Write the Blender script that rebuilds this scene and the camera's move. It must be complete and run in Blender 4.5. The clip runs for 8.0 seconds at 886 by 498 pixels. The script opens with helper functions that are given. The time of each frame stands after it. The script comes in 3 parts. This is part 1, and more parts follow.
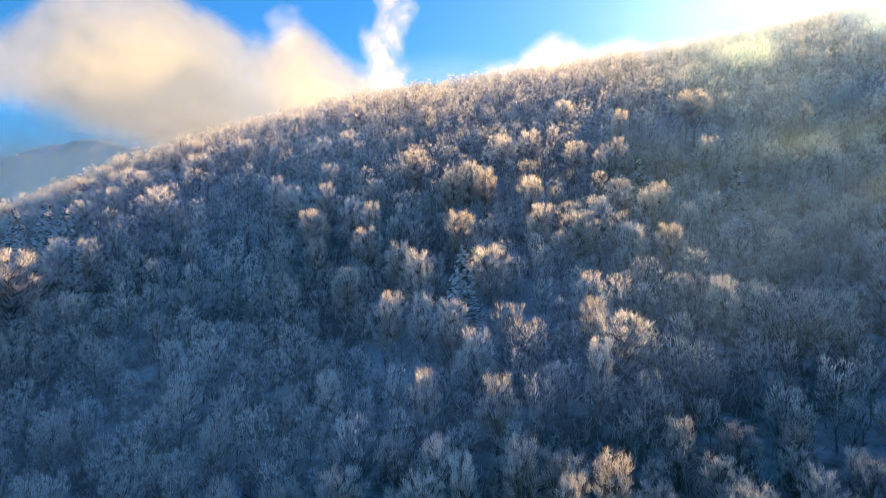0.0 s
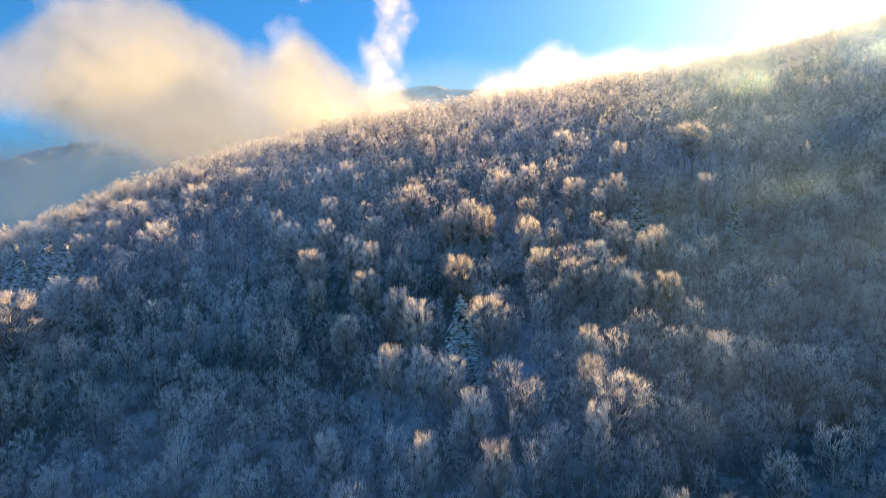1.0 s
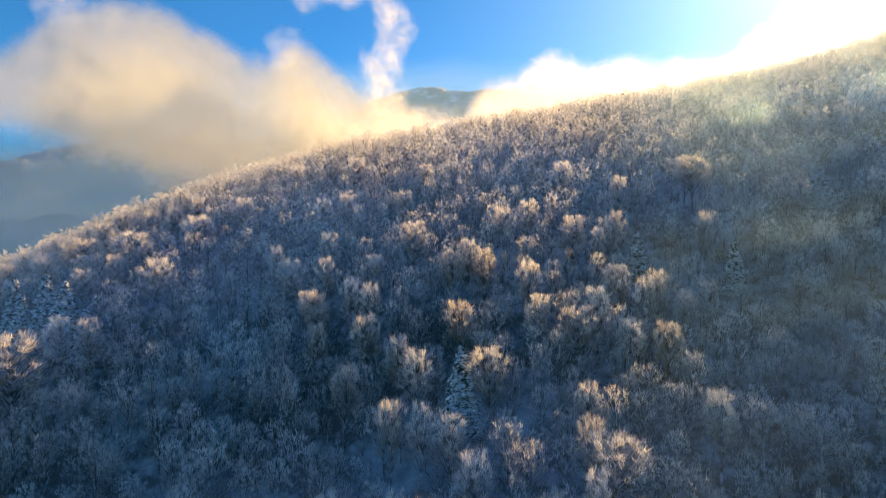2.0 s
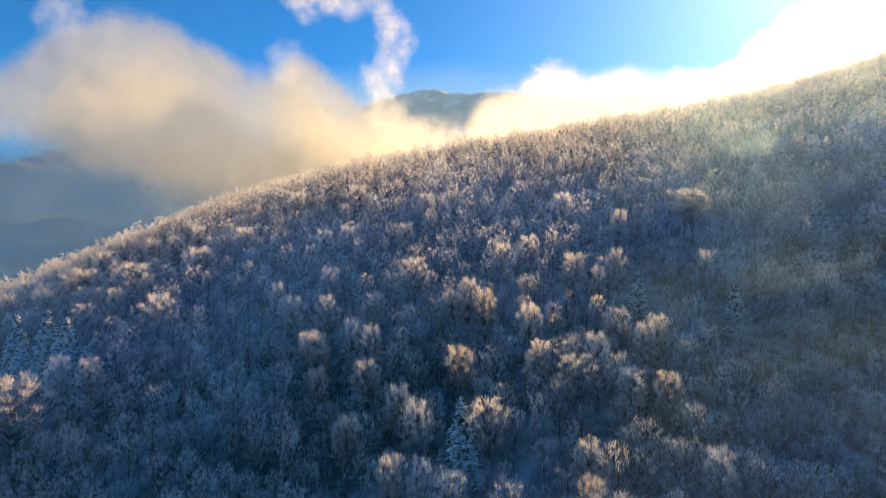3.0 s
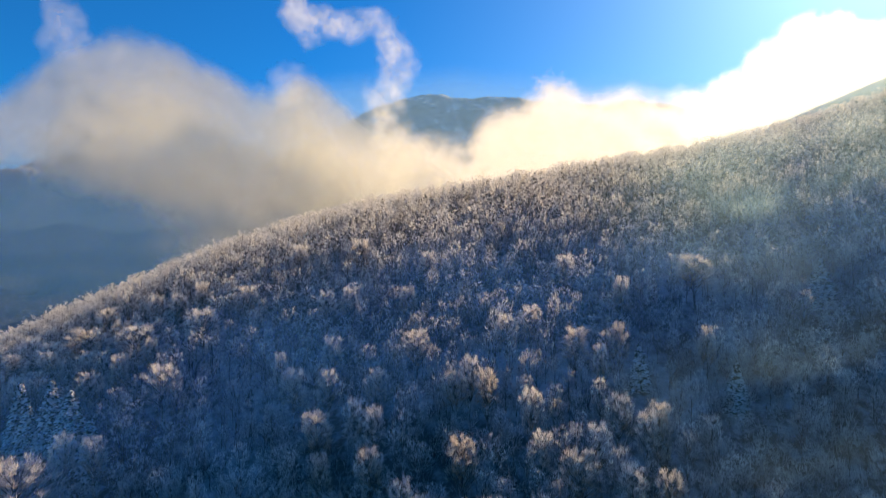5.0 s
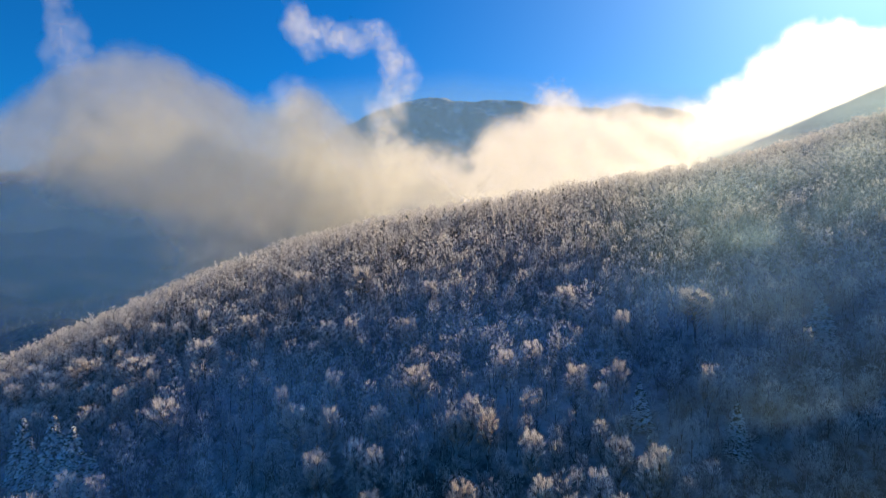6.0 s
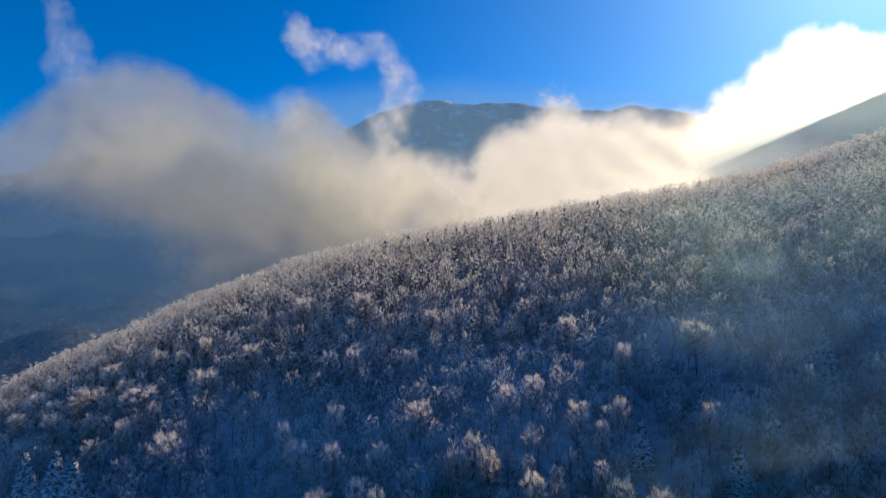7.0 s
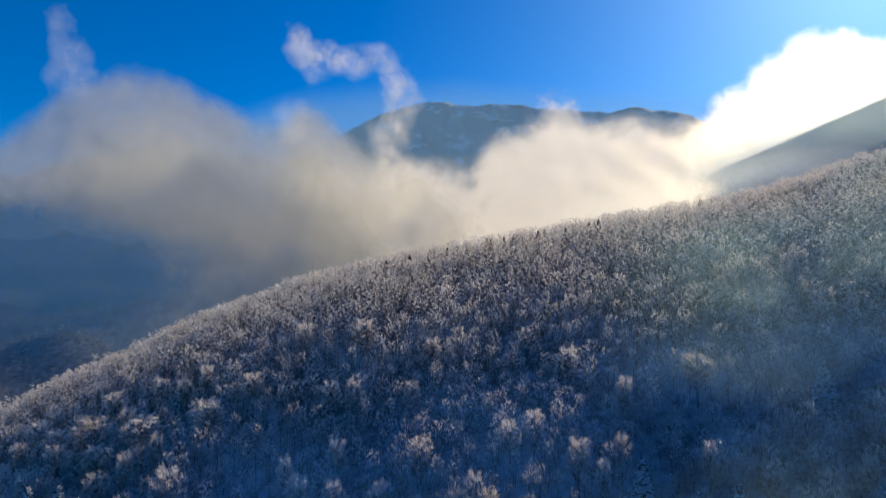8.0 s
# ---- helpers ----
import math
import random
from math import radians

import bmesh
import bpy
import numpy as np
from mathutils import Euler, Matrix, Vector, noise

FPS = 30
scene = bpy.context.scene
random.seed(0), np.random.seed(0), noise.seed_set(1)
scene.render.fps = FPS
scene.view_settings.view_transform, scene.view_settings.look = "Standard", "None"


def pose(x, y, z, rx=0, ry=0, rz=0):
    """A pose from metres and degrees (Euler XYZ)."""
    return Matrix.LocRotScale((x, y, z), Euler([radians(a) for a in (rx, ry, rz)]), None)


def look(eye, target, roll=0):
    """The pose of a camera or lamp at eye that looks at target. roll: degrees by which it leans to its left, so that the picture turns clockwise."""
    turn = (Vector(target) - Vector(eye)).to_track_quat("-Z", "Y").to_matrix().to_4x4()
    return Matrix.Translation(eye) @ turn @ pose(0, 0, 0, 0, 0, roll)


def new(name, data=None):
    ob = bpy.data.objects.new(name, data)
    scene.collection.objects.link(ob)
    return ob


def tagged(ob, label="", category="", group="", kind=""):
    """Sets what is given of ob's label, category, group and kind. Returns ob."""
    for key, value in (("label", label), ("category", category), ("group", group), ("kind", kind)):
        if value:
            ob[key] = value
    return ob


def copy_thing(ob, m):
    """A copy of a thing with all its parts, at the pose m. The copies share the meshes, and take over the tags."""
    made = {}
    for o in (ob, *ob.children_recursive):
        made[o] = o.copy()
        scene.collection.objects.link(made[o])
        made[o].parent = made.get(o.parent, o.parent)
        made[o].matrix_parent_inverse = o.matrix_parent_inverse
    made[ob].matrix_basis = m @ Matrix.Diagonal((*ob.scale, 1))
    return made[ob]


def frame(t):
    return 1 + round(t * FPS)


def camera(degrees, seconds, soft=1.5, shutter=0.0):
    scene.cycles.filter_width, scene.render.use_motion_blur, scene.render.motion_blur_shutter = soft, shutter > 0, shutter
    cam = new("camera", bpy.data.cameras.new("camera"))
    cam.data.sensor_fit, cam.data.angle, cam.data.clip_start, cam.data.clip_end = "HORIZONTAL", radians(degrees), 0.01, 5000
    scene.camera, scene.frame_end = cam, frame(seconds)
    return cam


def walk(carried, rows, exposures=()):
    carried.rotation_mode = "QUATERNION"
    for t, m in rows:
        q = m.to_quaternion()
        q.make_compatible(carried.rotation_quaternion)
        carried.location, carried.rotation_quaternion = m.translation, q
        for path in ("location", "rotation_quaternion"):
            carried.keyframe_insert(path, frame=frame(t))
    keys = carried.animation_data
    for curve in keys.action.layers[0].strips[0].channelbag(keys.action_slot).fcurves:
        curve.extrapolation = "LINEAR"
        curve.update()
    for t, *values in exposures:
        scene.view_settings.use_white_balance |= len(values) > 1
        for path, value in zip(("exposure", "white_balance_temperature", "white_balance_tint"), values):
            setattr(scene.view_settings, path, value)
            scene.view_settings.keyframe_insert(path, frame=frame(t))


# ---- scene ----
cam = camera(74.0, 8.0, soft=0.9)
scene.cycles.transparent_max_bounces = 24      # many thin layers of vapour lie behind one another
METRES, EYE = 60.0, 100.0
ROWS = [
    (0.0, 0.0000, 0.0000, 0.0000, 0.000, 0.000, -0.000),
    (0.5, 0.0026, -0.0043, 0.0596, 0.008, 0.024, 0.060),
    (1.0, 0.0036, -0.0065, 0.1227, -0.000, 0.039, 0.070),
    (1.5, 0.0037, -0.0072, 0.1874, -0.008, 0.024, 0.090),
    (3.0, 0.0049, -0.0105, 0.3755, 0.079, 0.197, 0.060),
    (3.5, 0.0048, -0.0122, 0.4381, 0.134, 0.228, 0.060),
    (4.0, 0.0053, -0.0136, 0.5007, 0.189, 0.260, 0.060),
    (4.5, 0.0052, -0.0150, 0.5635, 0.252, 0.315, 0.080),
    (6.0, 0.0056, -0.0238, 0.7488, 0.401, 0.583, 0.010),
    (6.5, 0.0057, -0.0267, 0.8111, 0.480, 0.669, -0.010),
    (7.0, 0.0058, -0.0287, 0.8727, 0.543, 0.701, 0.030),
    (7.5, 0.0052, -0.0311, 0.9349, 0.583, 0.724, 0.010),
    (8.0, 0.0047, -0.0332, 0.9995, 0.638, 0.740, 0.020),
]
walk(cam, [(t, pose(METRES * x, METRES * y, EYE + METRES * z, 90 + pitch, roll, yaw)) for t, x, y, z, yaw, pitch, roll in ROWS],
     exposures=[(0.0, 1.25, 12800, 5), (1.5, 1.01, 14200, 5), (3.0, 0.76, 11500, 4), (5.0, 0.41, 8500, 2), (8.0, -0.17, 6700, 0)])

SUN_AZIMUTH, SUN_HEIGHT = 39.0, 29.5      # degrees clockwise from +y, degrees above the horizon

# ---- world, sun ----
world = bpy.data.worlds.new("winter_sky")
scene.world = world
world.use_nodes = True
wn, wl = world.node_tree.nodes, world.node_tree.links
sky = wn.new("ShaderNodeTexSky")
sky.sky_type = "NISHITA"
sky.sun_disc = False
sky.sun_elevation, sky.sun_rotation = radians(SUN_HEIGHT), radians(SUN_AZIMUTH)
sky.altitude, sky.air_density, sky.dust_density, sky.ozone_density = 2000, 1.0, 2.8, 6.0
vivid = wn.new("ShaderNodeHueSaturation")
vivid.inputs["Saturation"].default_value = 1.36
wl.new(sky.outputs[0], vivid.inputs["Color"])
pure = wn.new("ShaderNodeMix")
pure.data_type, pure.blend_type = "RGBA", "MULTIPLY"
pure.inputs[0].default_value = 1.0
pure.inputs[7].default_value = (0.64, 0.96, 1.18, 1)
wl.new(vivid.outputs[0], pure.inputs[6])
wl.new(pure.outputs[2], wn["Background"].inputs["Color"])
wn["Background"].inputs["Strength"].default_value = 0.12

sun = new("sun", bpy.data.lights.new("sun", "SUN"))
sun.data.energy, sun.data.angle, sun.data.color = 5.0, radians(2.5), (1.0, 0.73, 0.44)
s_az, s_el = radians(SUN_AZIMUTH), radians(SUN_HEIGHT)
sun_way = Vector((math.sin(s_az) * math.cos(s_el), math.cos(s_az) * math.cos(s_el), math.sin(s_el)))
sun.matrix_world = look(sun_way * 1000, (0, 0, 0))


# ---- materials ----
def material(name):
    m = bpy.data.materials.new(name)
    m.use_nodes = True
    nt = m.node_tree
    nt.nodes.clear()
    out = nt.nodes.new("ShaderNodeOutputMaterial")
    return m, nt.nodes, nt.links, out


def node(nodes, kind, **sets):
    n = nodes.new(kind)
    for key, value in sets.items():
        n.inputs[key.replace("_", " ")].default_value = value
    return n


def noise_node(nodes, links, coord, scale, detail=4.0, rough=0.55):
    n = node(nodes, "ShaderNodeTexNoise", Scale=scale, Detail=detail, Roughness=rough)
    links.new(coord, n.inputs["Vector"])
    return n.outputs["Fac"]


def spread(nodes, links, value, a, b, c, d):
    n = nodes.new("ShaderNodeMapRange")
    n.clamp = True
    for i, v in zip((1, 2, 3, 4), (a, b, c, d)):
        n.inputs[i].default_value = v
    links.new(value, n.inputs[0])
    return n.outputs[0]


def maths(nodes, links, op, a, b):
    n = nodes.new("ShaderNodeMath")
    n.operation = op
    for i, v in enumerate((a, b)):
        if isinstance(v, (int, float)):
            n.inputs[i].default_value = v
        else:
            links.new(v, n.inputs[i])
    return n.outputs[0]


def mix_colour(nodes, links, fac, a, b):
    n = nodes.new("ShaderNodeMix")
    n.data_type = "RGBA"
    if isinstance(fac, (int, float)):
        n.inputs[0].default_value = fac
    else:
        links.new(fac, n.inputs[0])
    for i, v in ((6, a), (7, b)):
        if isinstance(v, tuple):
            n.inputs[i].default_value = (*v, 1)
        else:
            links.new(v, n.inputs[i])
    return n.outputs[2]


def leafy(nodes, links, out, colour, through_part):
    """Diffuse mixed with light that passes through thin rime or needles."""
    d, t, mix = nodes.new("ShaderNodeBsdfDiffuse"), nodes.new("ShaderNodeBsdfTranslucent"), nodes.new("ShaderNodeMixShader")
    mix.inputs[0].default_value = through_part
    for n in (d, t):
        links.new(colour, n.inputs["Color"])
    links.new(d.outputs[0], mix.inputs[1])
    links.new(t.outputs[0], mix.inputs[2])
    links.new(mix.outputs[0], out.inputs[0])


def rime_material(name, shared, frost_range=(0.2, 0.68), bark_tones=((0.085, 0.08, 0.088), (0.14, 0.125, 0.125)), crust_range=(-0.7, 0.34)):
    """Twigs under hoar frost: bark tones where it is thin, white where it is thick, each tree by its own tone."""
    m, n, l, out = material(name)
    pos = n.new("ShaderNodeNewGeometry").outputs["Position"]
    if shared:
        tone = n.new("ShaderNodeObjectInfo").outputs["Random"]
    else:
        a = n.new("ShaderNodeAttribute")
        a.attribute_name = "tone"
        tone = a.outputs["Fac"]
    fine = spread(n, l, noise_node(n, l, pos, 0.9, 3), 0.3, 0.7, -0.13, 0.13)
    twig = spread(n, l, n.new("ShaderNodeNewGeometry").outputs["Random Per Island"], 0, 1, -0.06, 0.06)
    # Rime thickens towards the tips; the darker inside also paints in the crown's shade.
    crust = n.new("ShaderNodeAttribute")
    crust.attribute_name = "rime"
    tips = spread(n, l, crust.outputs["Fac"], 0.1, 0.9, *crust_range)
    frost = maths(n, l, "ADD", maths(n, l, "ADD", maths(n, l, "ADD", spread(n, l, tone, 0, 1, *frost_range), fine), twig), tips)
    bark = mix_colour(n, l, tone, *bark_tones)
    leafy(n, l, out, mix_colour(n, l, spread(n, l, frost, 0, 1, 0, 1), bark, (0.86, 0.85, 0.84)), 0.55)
    return m


def bark_material():
    m, n, l, out = material("beech_bark")
    pos = n.new("ShaderNodeNewGeometry").outputs["Position"]
    stain = noise_node(n, l, pos, 1.6, 5, 0.65)
    c = mix_colour(n, l, spread(n, l, stain, 0.35, 0.7, 0, 1), (0.07, 0.06, 0.055), (0.17, 0.15, 0.14))
    rime = spread(n, l, noise_node(n, l, pos, 0.7, 3), 0.45, 0.65, 0, 0.75)
    c = mix_colour(n, l, rime, c, (0.7, 0.72, 0.76))
    b = node(n, "ShaderNodeBsdfPrincipled", Roughness=0.85)
    l.new(c, b.inputs["Base Color"])
    bump = node(n, "ShaderNodeBump", Strength=0.5, Distance=0.05)
    l.new(noise_node(n, l, pos, 9, 4), bump.inputs["Height"])
    l.new(bump.outputs[0], b.inputs["Normal"])
    l.new(b.outputs[0], out.inputs[0])
    return m


def bough_material(name, least):
    """Spruce boughs: snow lies on what faces up, dark needles show beneath."""
    m, n, l, out = material(name)
    g = n.new("ShaderNodeNewGeometry")
    up = n.new("ShaderNodeSeparateXYZ")
    l.new(g.outputs["True Normal"], up.inputs[0])
    rough = spread(n, l, noise_node(n, l, g.outputs["Position"], 1.3, 5, 0.6), 0.3, 0.7, -0.5, 0.5)
    lie = spread(n, l, maths(n, l, "ADD", maths(n, l, "ABSOLUTE", up.outputs[2], 0.0), rough), least, least + 0.34, 0, 1)
    green = mix_colour(n, l, g.outputs["Random Per Island"], (0.025, 0.045, 0.03), (0.05, 0.075, 0.045))
    leafy(n, l, out, mix_colour(n, l, lie, green, (0.85, 0.87, 0.9)), 0.2)
    return m


def snow_material():
    m, n, l, out = material("forest_floor_snow")
    pos = n.new("ShaderNodeNewGeometry").outputs["Position"]
    litter = maths(n, l, "MULTIPLY", noise_node(n, l, pos, 0.35, 5, 0.6), noise_node(n, l, pos, 0.03, 3))
    c = mix_colour(n, l, spread(n, l, litter, 0.14, 0.3, 0.1, 0.9), (0.62, 0.65, 0.7), (0.1, 0.08, 0.07))
    woods = mix_colour(n, l, spread(n, l, noise_node(n, l, pos, 0.12, 6, 0.7), 0.35, 0.65, 0, 1), (0.05, 0.055, 0.065), (0.3, 0.31, 0.34))
    far = n.new("ShaderNodeAttribute")
    far.attribute_name = "wooded"
    c = mix_colour(n, l, far.outputs["Fac"], c, woods)
    b = node(n, "ShaderNodeBsdfPrincipled", Roughness=0.75)
    l.new(c, b.inputs["Base Color"])
    bump = node(n, "ShaderNodeBump", Strength=0.6, Distance=0.6)
    l.new(noise_node(n, l, pos, 0.5, 5), bump.inputs["Height"])
    l.new(bump.outputs[0], b.inputs["Normal"])
    l.new(b.outputs[0], out.inputs[0])
    return m


def mountain_material():
    """Far forested slopes with snow in the open gullies and bare rock."""
    m, n, l, out = material("far_mountain")
    g = n.new("ShaderNodeNewGeometry")
    pos = g.outputs["Position"]
    up = n.new("ShaderNodeSeparateXYZ")
    l.new(g.outputs["Normal"], up.inputs[0])
    woods = mix_colour(n, l, spread(n, l, noise_node(n, l, pos, 0.03, 6, 0.7), 0.35, 0.65, 0, 1), (0.09, 0.1, 0.11), (0.36, 0.38, 0.42))
    open_snow = maths(n, l, "ADD", noise_node(n, l, pos, 0.006, 6, 0.65), spread(n, l, up.outputs[2], 0.5, 0.95, -0.08, 0.08))
    c = mix_colour(n, l, spread(n, l, open_snow, 0.53, 0.62, 0, 1), woods, (0.75, 0.78, 0.82))
    b = node(n, "ShaderNodeBsdfPrincipled", Roughness=0.9)
    l.new(c, b.inputs["Base Color"])
    bump = node(n, "ShaderNodeBump", Strength=1.0, Distance=14.0)
    l.new(noise_node(n, l, pos, 0.04, 6, 0.7), bump.inputs["Height"])
    l.new(bump.outputs[0], b.inputs["Normal"])
    l.new(b.outputs[0], out.inputs[0])
    return m


def vapour_material(name, scale, ragged, thick, seed, forward=0.25, tint=(0.92, 0.94, 0.95)):
    """Cloud droplets: white, passing light on; thin where the bank's own density and its billows run out."""
    m, n, l, out = material(name)
    pos = n.new("ShaderNodeNewGeometry").outputs["Position"]
    shift = n.new("ShaderNodeVectorMath")
    shift.inputs[1].default_value = (seed * 311.0, seed * 97.0, seed * 53.0)
    l.new(pos, shift.inputs[0])
    warp = node(n, "ShaderNodeTexNoise", Scale=scale * 0.6, Detail=3.0)
    l.new(shift.outputs[0], warp.inputs["Vector"])
    bent = n.new("ShaderNodeVectorMath")
    bent.operation = "MULTIPLY_ADD"
    l.new(warp.outputs["Color"], bent.inputs[0])
    bent.inputs[1].default_value = (0.55 / scale,) * 3
    l.new(shift.outputs[0], bent.inputs[2])
    billow = noise_node(n, l, bent.outputs[0], scale, 7, 0.58)
    a = n.new("ShaderNodeAttribute")
    a.attribute_name = "vapour"
    d = maths(n, l, "ADD", a.outputs["Fac"], maths(n, l, "MULTIPLY", maths(n, l, "SUBTRACT", billow, 0.5), ragged))
    sm = n.new("ShaderNodeMapRange")
    sm.interpolation_type = "SMOOTHSTEP"
    for i, v in zip((1, 2, 3, 4), (0.05, 0.95, 0.0, thick)):
        sm.inputs[i].default_value = v
    l.new(d, sm.inputs[0])
    white = (*tint, 1)
    t = node(n, "ShaderNodeBsdfTranslucent", Color=white)
    r = node(n, "ShaderNodeBsdfDiffuse", Color=white)
    fwd = node(n, "ShaderNodeBsdfRefraction", Color=white, Roughness=1.0, IOR=1.3)
    soft, body = n.new("ShaderNodeMixShader"), n.new("ShaderNodeMixShader")
    soft.inputs[0].default_value, body.inputs[0].default_value = 0.12, forward
    l.new(t.outputs[0], soft.inputs[1])
    l.new(r.outputs[0], soft.inputs[2])
    l.new(soft.outputs[0], body.inputs[1])
    l.new(fwd.outputs[0], body.inputs[2])
    clear, mix = n.new("ShaderNodeBsdfTransparent"), n.new("ShaderNodeMixShader")
    drops = n.new("ShaderNodeTexWhiteNoise")
    l.new(pos, drops.inputs["Vector"])
    l.new(maths(n, l, "MULTIPLY", sm.outputs[0], spread(n, l, drops.outputs["Value"], 0, 1, 0.45, 1.55)), mix.inputs[0])
    l.new(clear.outputs[0], mix.inputs[1])
    l.new(body.outputs[0], mix.inputs[2])
    l.new(mix.outputs[0], out.inputs[0])
    return m


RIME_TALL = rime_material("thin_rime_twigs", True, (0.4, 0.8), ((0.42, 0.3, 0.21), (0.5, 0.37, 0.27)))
# Rimed twigs in a darker copy, with the lower right slope's shade in the colour.
RIME_SHADED = rime_material("shaded_side_twigs", True, (0.16, 0.56), ((0.1, 0.088, 0.088), (0.15, 0.13, 0.125)))
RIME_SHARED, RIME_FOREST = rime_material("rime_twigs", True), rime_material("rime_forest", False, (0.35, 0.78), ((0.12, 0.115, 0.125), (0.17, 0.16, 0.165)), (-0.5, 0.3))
BARK, SNOW, MOUNTAIN = bark_material(), snow_material(), mountain_material()
BOUGH, DARK_BOUGH = bough_material("snowy_spruce_bough", 0.4), bough_material("bare_spruce_bough", 0.6)


# ---- meshes ----
def mesh_from(name, verts, tris, materials, index=None, smooth=False, values=None):
    """A triangle mesh from arrays; values: named numbers per vertex."""
    verts, tris = np.asarray(verts, dtype=np.float32), np.asarray(tris, dtype=np.int32)
    me = bpy.data.meshes.new(name)
    me.vertices.add(len(verts))
    me.vertices.foreach_set("co", verts.ravel())
    me.loops.add(tris.size)
    me.loops.foreach_set("vertex_index", tris.ravel())
    me.polygons.add(len(tris))
    me.polygons.foreach_set("loop_start", np.arange(len(tris), dtype=np.int32) * 3)
    for m in materials:
        me.materials.append(m)
    if index is not None:
        me.polygons.foreach_set("material_index", np.asarray(index, dtype=np.int32))
    me.polygons.foreach_set("use_smooth", np.full(len(tris), smooth))
    for key, v in (values or {}).items():
        me.attributes.new(key, "FLOAT", "POINT").data.foreach_set("value", np.asarray(v, dtype=np.float32))
    me.update()
    return me


def trimmed(tris, density, least):
    """Only the triangles in which there is vapour."""
    return tris[density.ravel()[tris].max(1) > least]


def sheet_tris(nu, nv):
    i = np.arange(nu * nv).reshape(nu, nv)
    a, b, c, d = i[:-1, :-1].ravel(), i[1:, :-1].ravel(), i[1:, 1:].ravel(), i[:-1, 1:].ravel()
    return np.concatenate([np.stack([a, b, c], 1), np.stack([a, c, d], 1)])


def waves(x, y, seed, size, octaves=4, gain=0.5):
    """Smooth hills and hollows: sums of turned sine waves, for arrays."""
    r = np.random.RandomState(seed)
    total = np.zeros_like(np.asarray(x, dtype=float))
    amp, k = 1.0, 2 * math.pi / size
    for _ in range(octaves):
        for _ in range(3):
            a, p, q = r.uniform(0, math.pi), r.uniform(0, 6.28), r.uniform(0.75, 1.3)
            u = x * math.cos(a) + y * math.sin(a)
            v = -x * math.sin(a) + y * math.cos(a)
            total = total + amp / 3 * np.sin(u * k * q + p + 1.3 * np.sin(v * k * 0.7 + p * 2))
        amp, k = amp * gain, k * 2.03
    return total


# ---- ground ----
def smooth_max(a, b, k):
    return 0.5 * (a + b + np.sqrt((a - b) ** 2 + k * k))


def smooth_step(v, a, b):
    s = np.clip((v - a) / (b - a), 0, 1)
    return s * s * (3 - 2 * s)


def crowns_height(x, y):
    """The height of the treetops over the spur, a fourth-degree surface."""
    u, v = np.clip(x, -240, 260) / 100, (np.clip(y, -10, 330) - 150) / 100
    h = (131.94 + 56.63 * v - 12.48 * v**2 - 10.5 * v**3 - 1.26 * v**4 + u * (14.09 - 1.35 * v + 7.09 * v**2 + 0.42 * v**3)
         + u**2 * (-0.1 - 5.68 * v - 0.32 * v**2) + u**3 * (3.94 + 0.23 * v) - 0.48 * u**4)
    h = h - 0.62 * np.maximum(-10 - y, 0) - 1.0 * np.maximum(y - 330, 0) - 0.8 * np.maximum(-240 - x, 0) + 0.25 * np.clip(x - 260, 0, 400)
    rib = np.exp(-((x - 6) / 27) ** 2) * 4.5 - 2.2
    h = h + rib * (1 - smooth_step(y, 110, 175)) * smooth_step(y, 38, 84)
    shoulder = 3.2 * np.exp(-((x + 82) / 30) ** 2 - ((y - 118) / 28) ** 2)
    gully = 2.5 * np.exp(-((x - 62) / 26) ** 2 - ((y - 78) / 34) ** 2)
    brow = 3.4 * np.exp(-((x + 108) / 38) ** 2 - ((y - 207) / 18) ** 2)
    knoll = 4.0 * np.exp(-((x - 192) / 38) ** 2 - ((y - 252) / 24) ** 2)
    hang = 2.4 * np.exp(-((x + 126) / 26) ** 2 - ((y - 178) / 24) ** 2)
    return h + shoulder - gully - brow - hang + knoll


TREE_RISE = 13.8


def ground_height(x, y):
    x, y = np.asarray(x, dtype=float), np.asarray(y, dtype=float)
    spur = crowns_height(x, y) - TREE_RISE
    spur = np.minimum(spur, 420)
    valley = -60 + 0.16 * np.maximum(y - 250, 0) * smooth_step(-x, -400, 500) + 24 * waves(x, y, 5, 420, 3)
    back = np.minimum(330 + 0.435 * (x - 337), 640) * np.exp(-((y - 880) / 260) ** 2) * smooth_step(x, -40, 330) - 80
    h = smooth_max(smooth_max(spur, valley, 40), back, 30)
    near = np.exp(-((x / 300) ** 2 + ((y - 150) / 220) ** 2))
    return h + 1.2 * waves(x, y, 9, 45, 3) * near


def graded(lo, hi, n, centre, tight):
    s = np.linspace(math.asinh((lo - centre) / tight), math.asinh((hi - centre) / tight), n)
    return centre + tight * np.sinh(s)


gx, gy = np.meshgrid(graded(-4500, 4500, 260, 0, 150), graded(-3000, 4500, 260, 160, 150), indexing="ij")
gz = ground_height(gx, gy)
ground = new("ground", mesh_from("ground", np.stack([gx, gy, gz], -1).reshape(-1, 3), sheet_tris(260, 260), [SNOW], smooth=True,
                                values={"wooded": np.clip(smooth_step(gy, 300, 340) + smooth_step(np.abs(gx), 260, 320) + smooth_step(-gy, 0, 60), 0, 1).ravel()}))
tagged(ground, "snow-covered forest floor of a steep mountain spur", "ground", kind="structure")


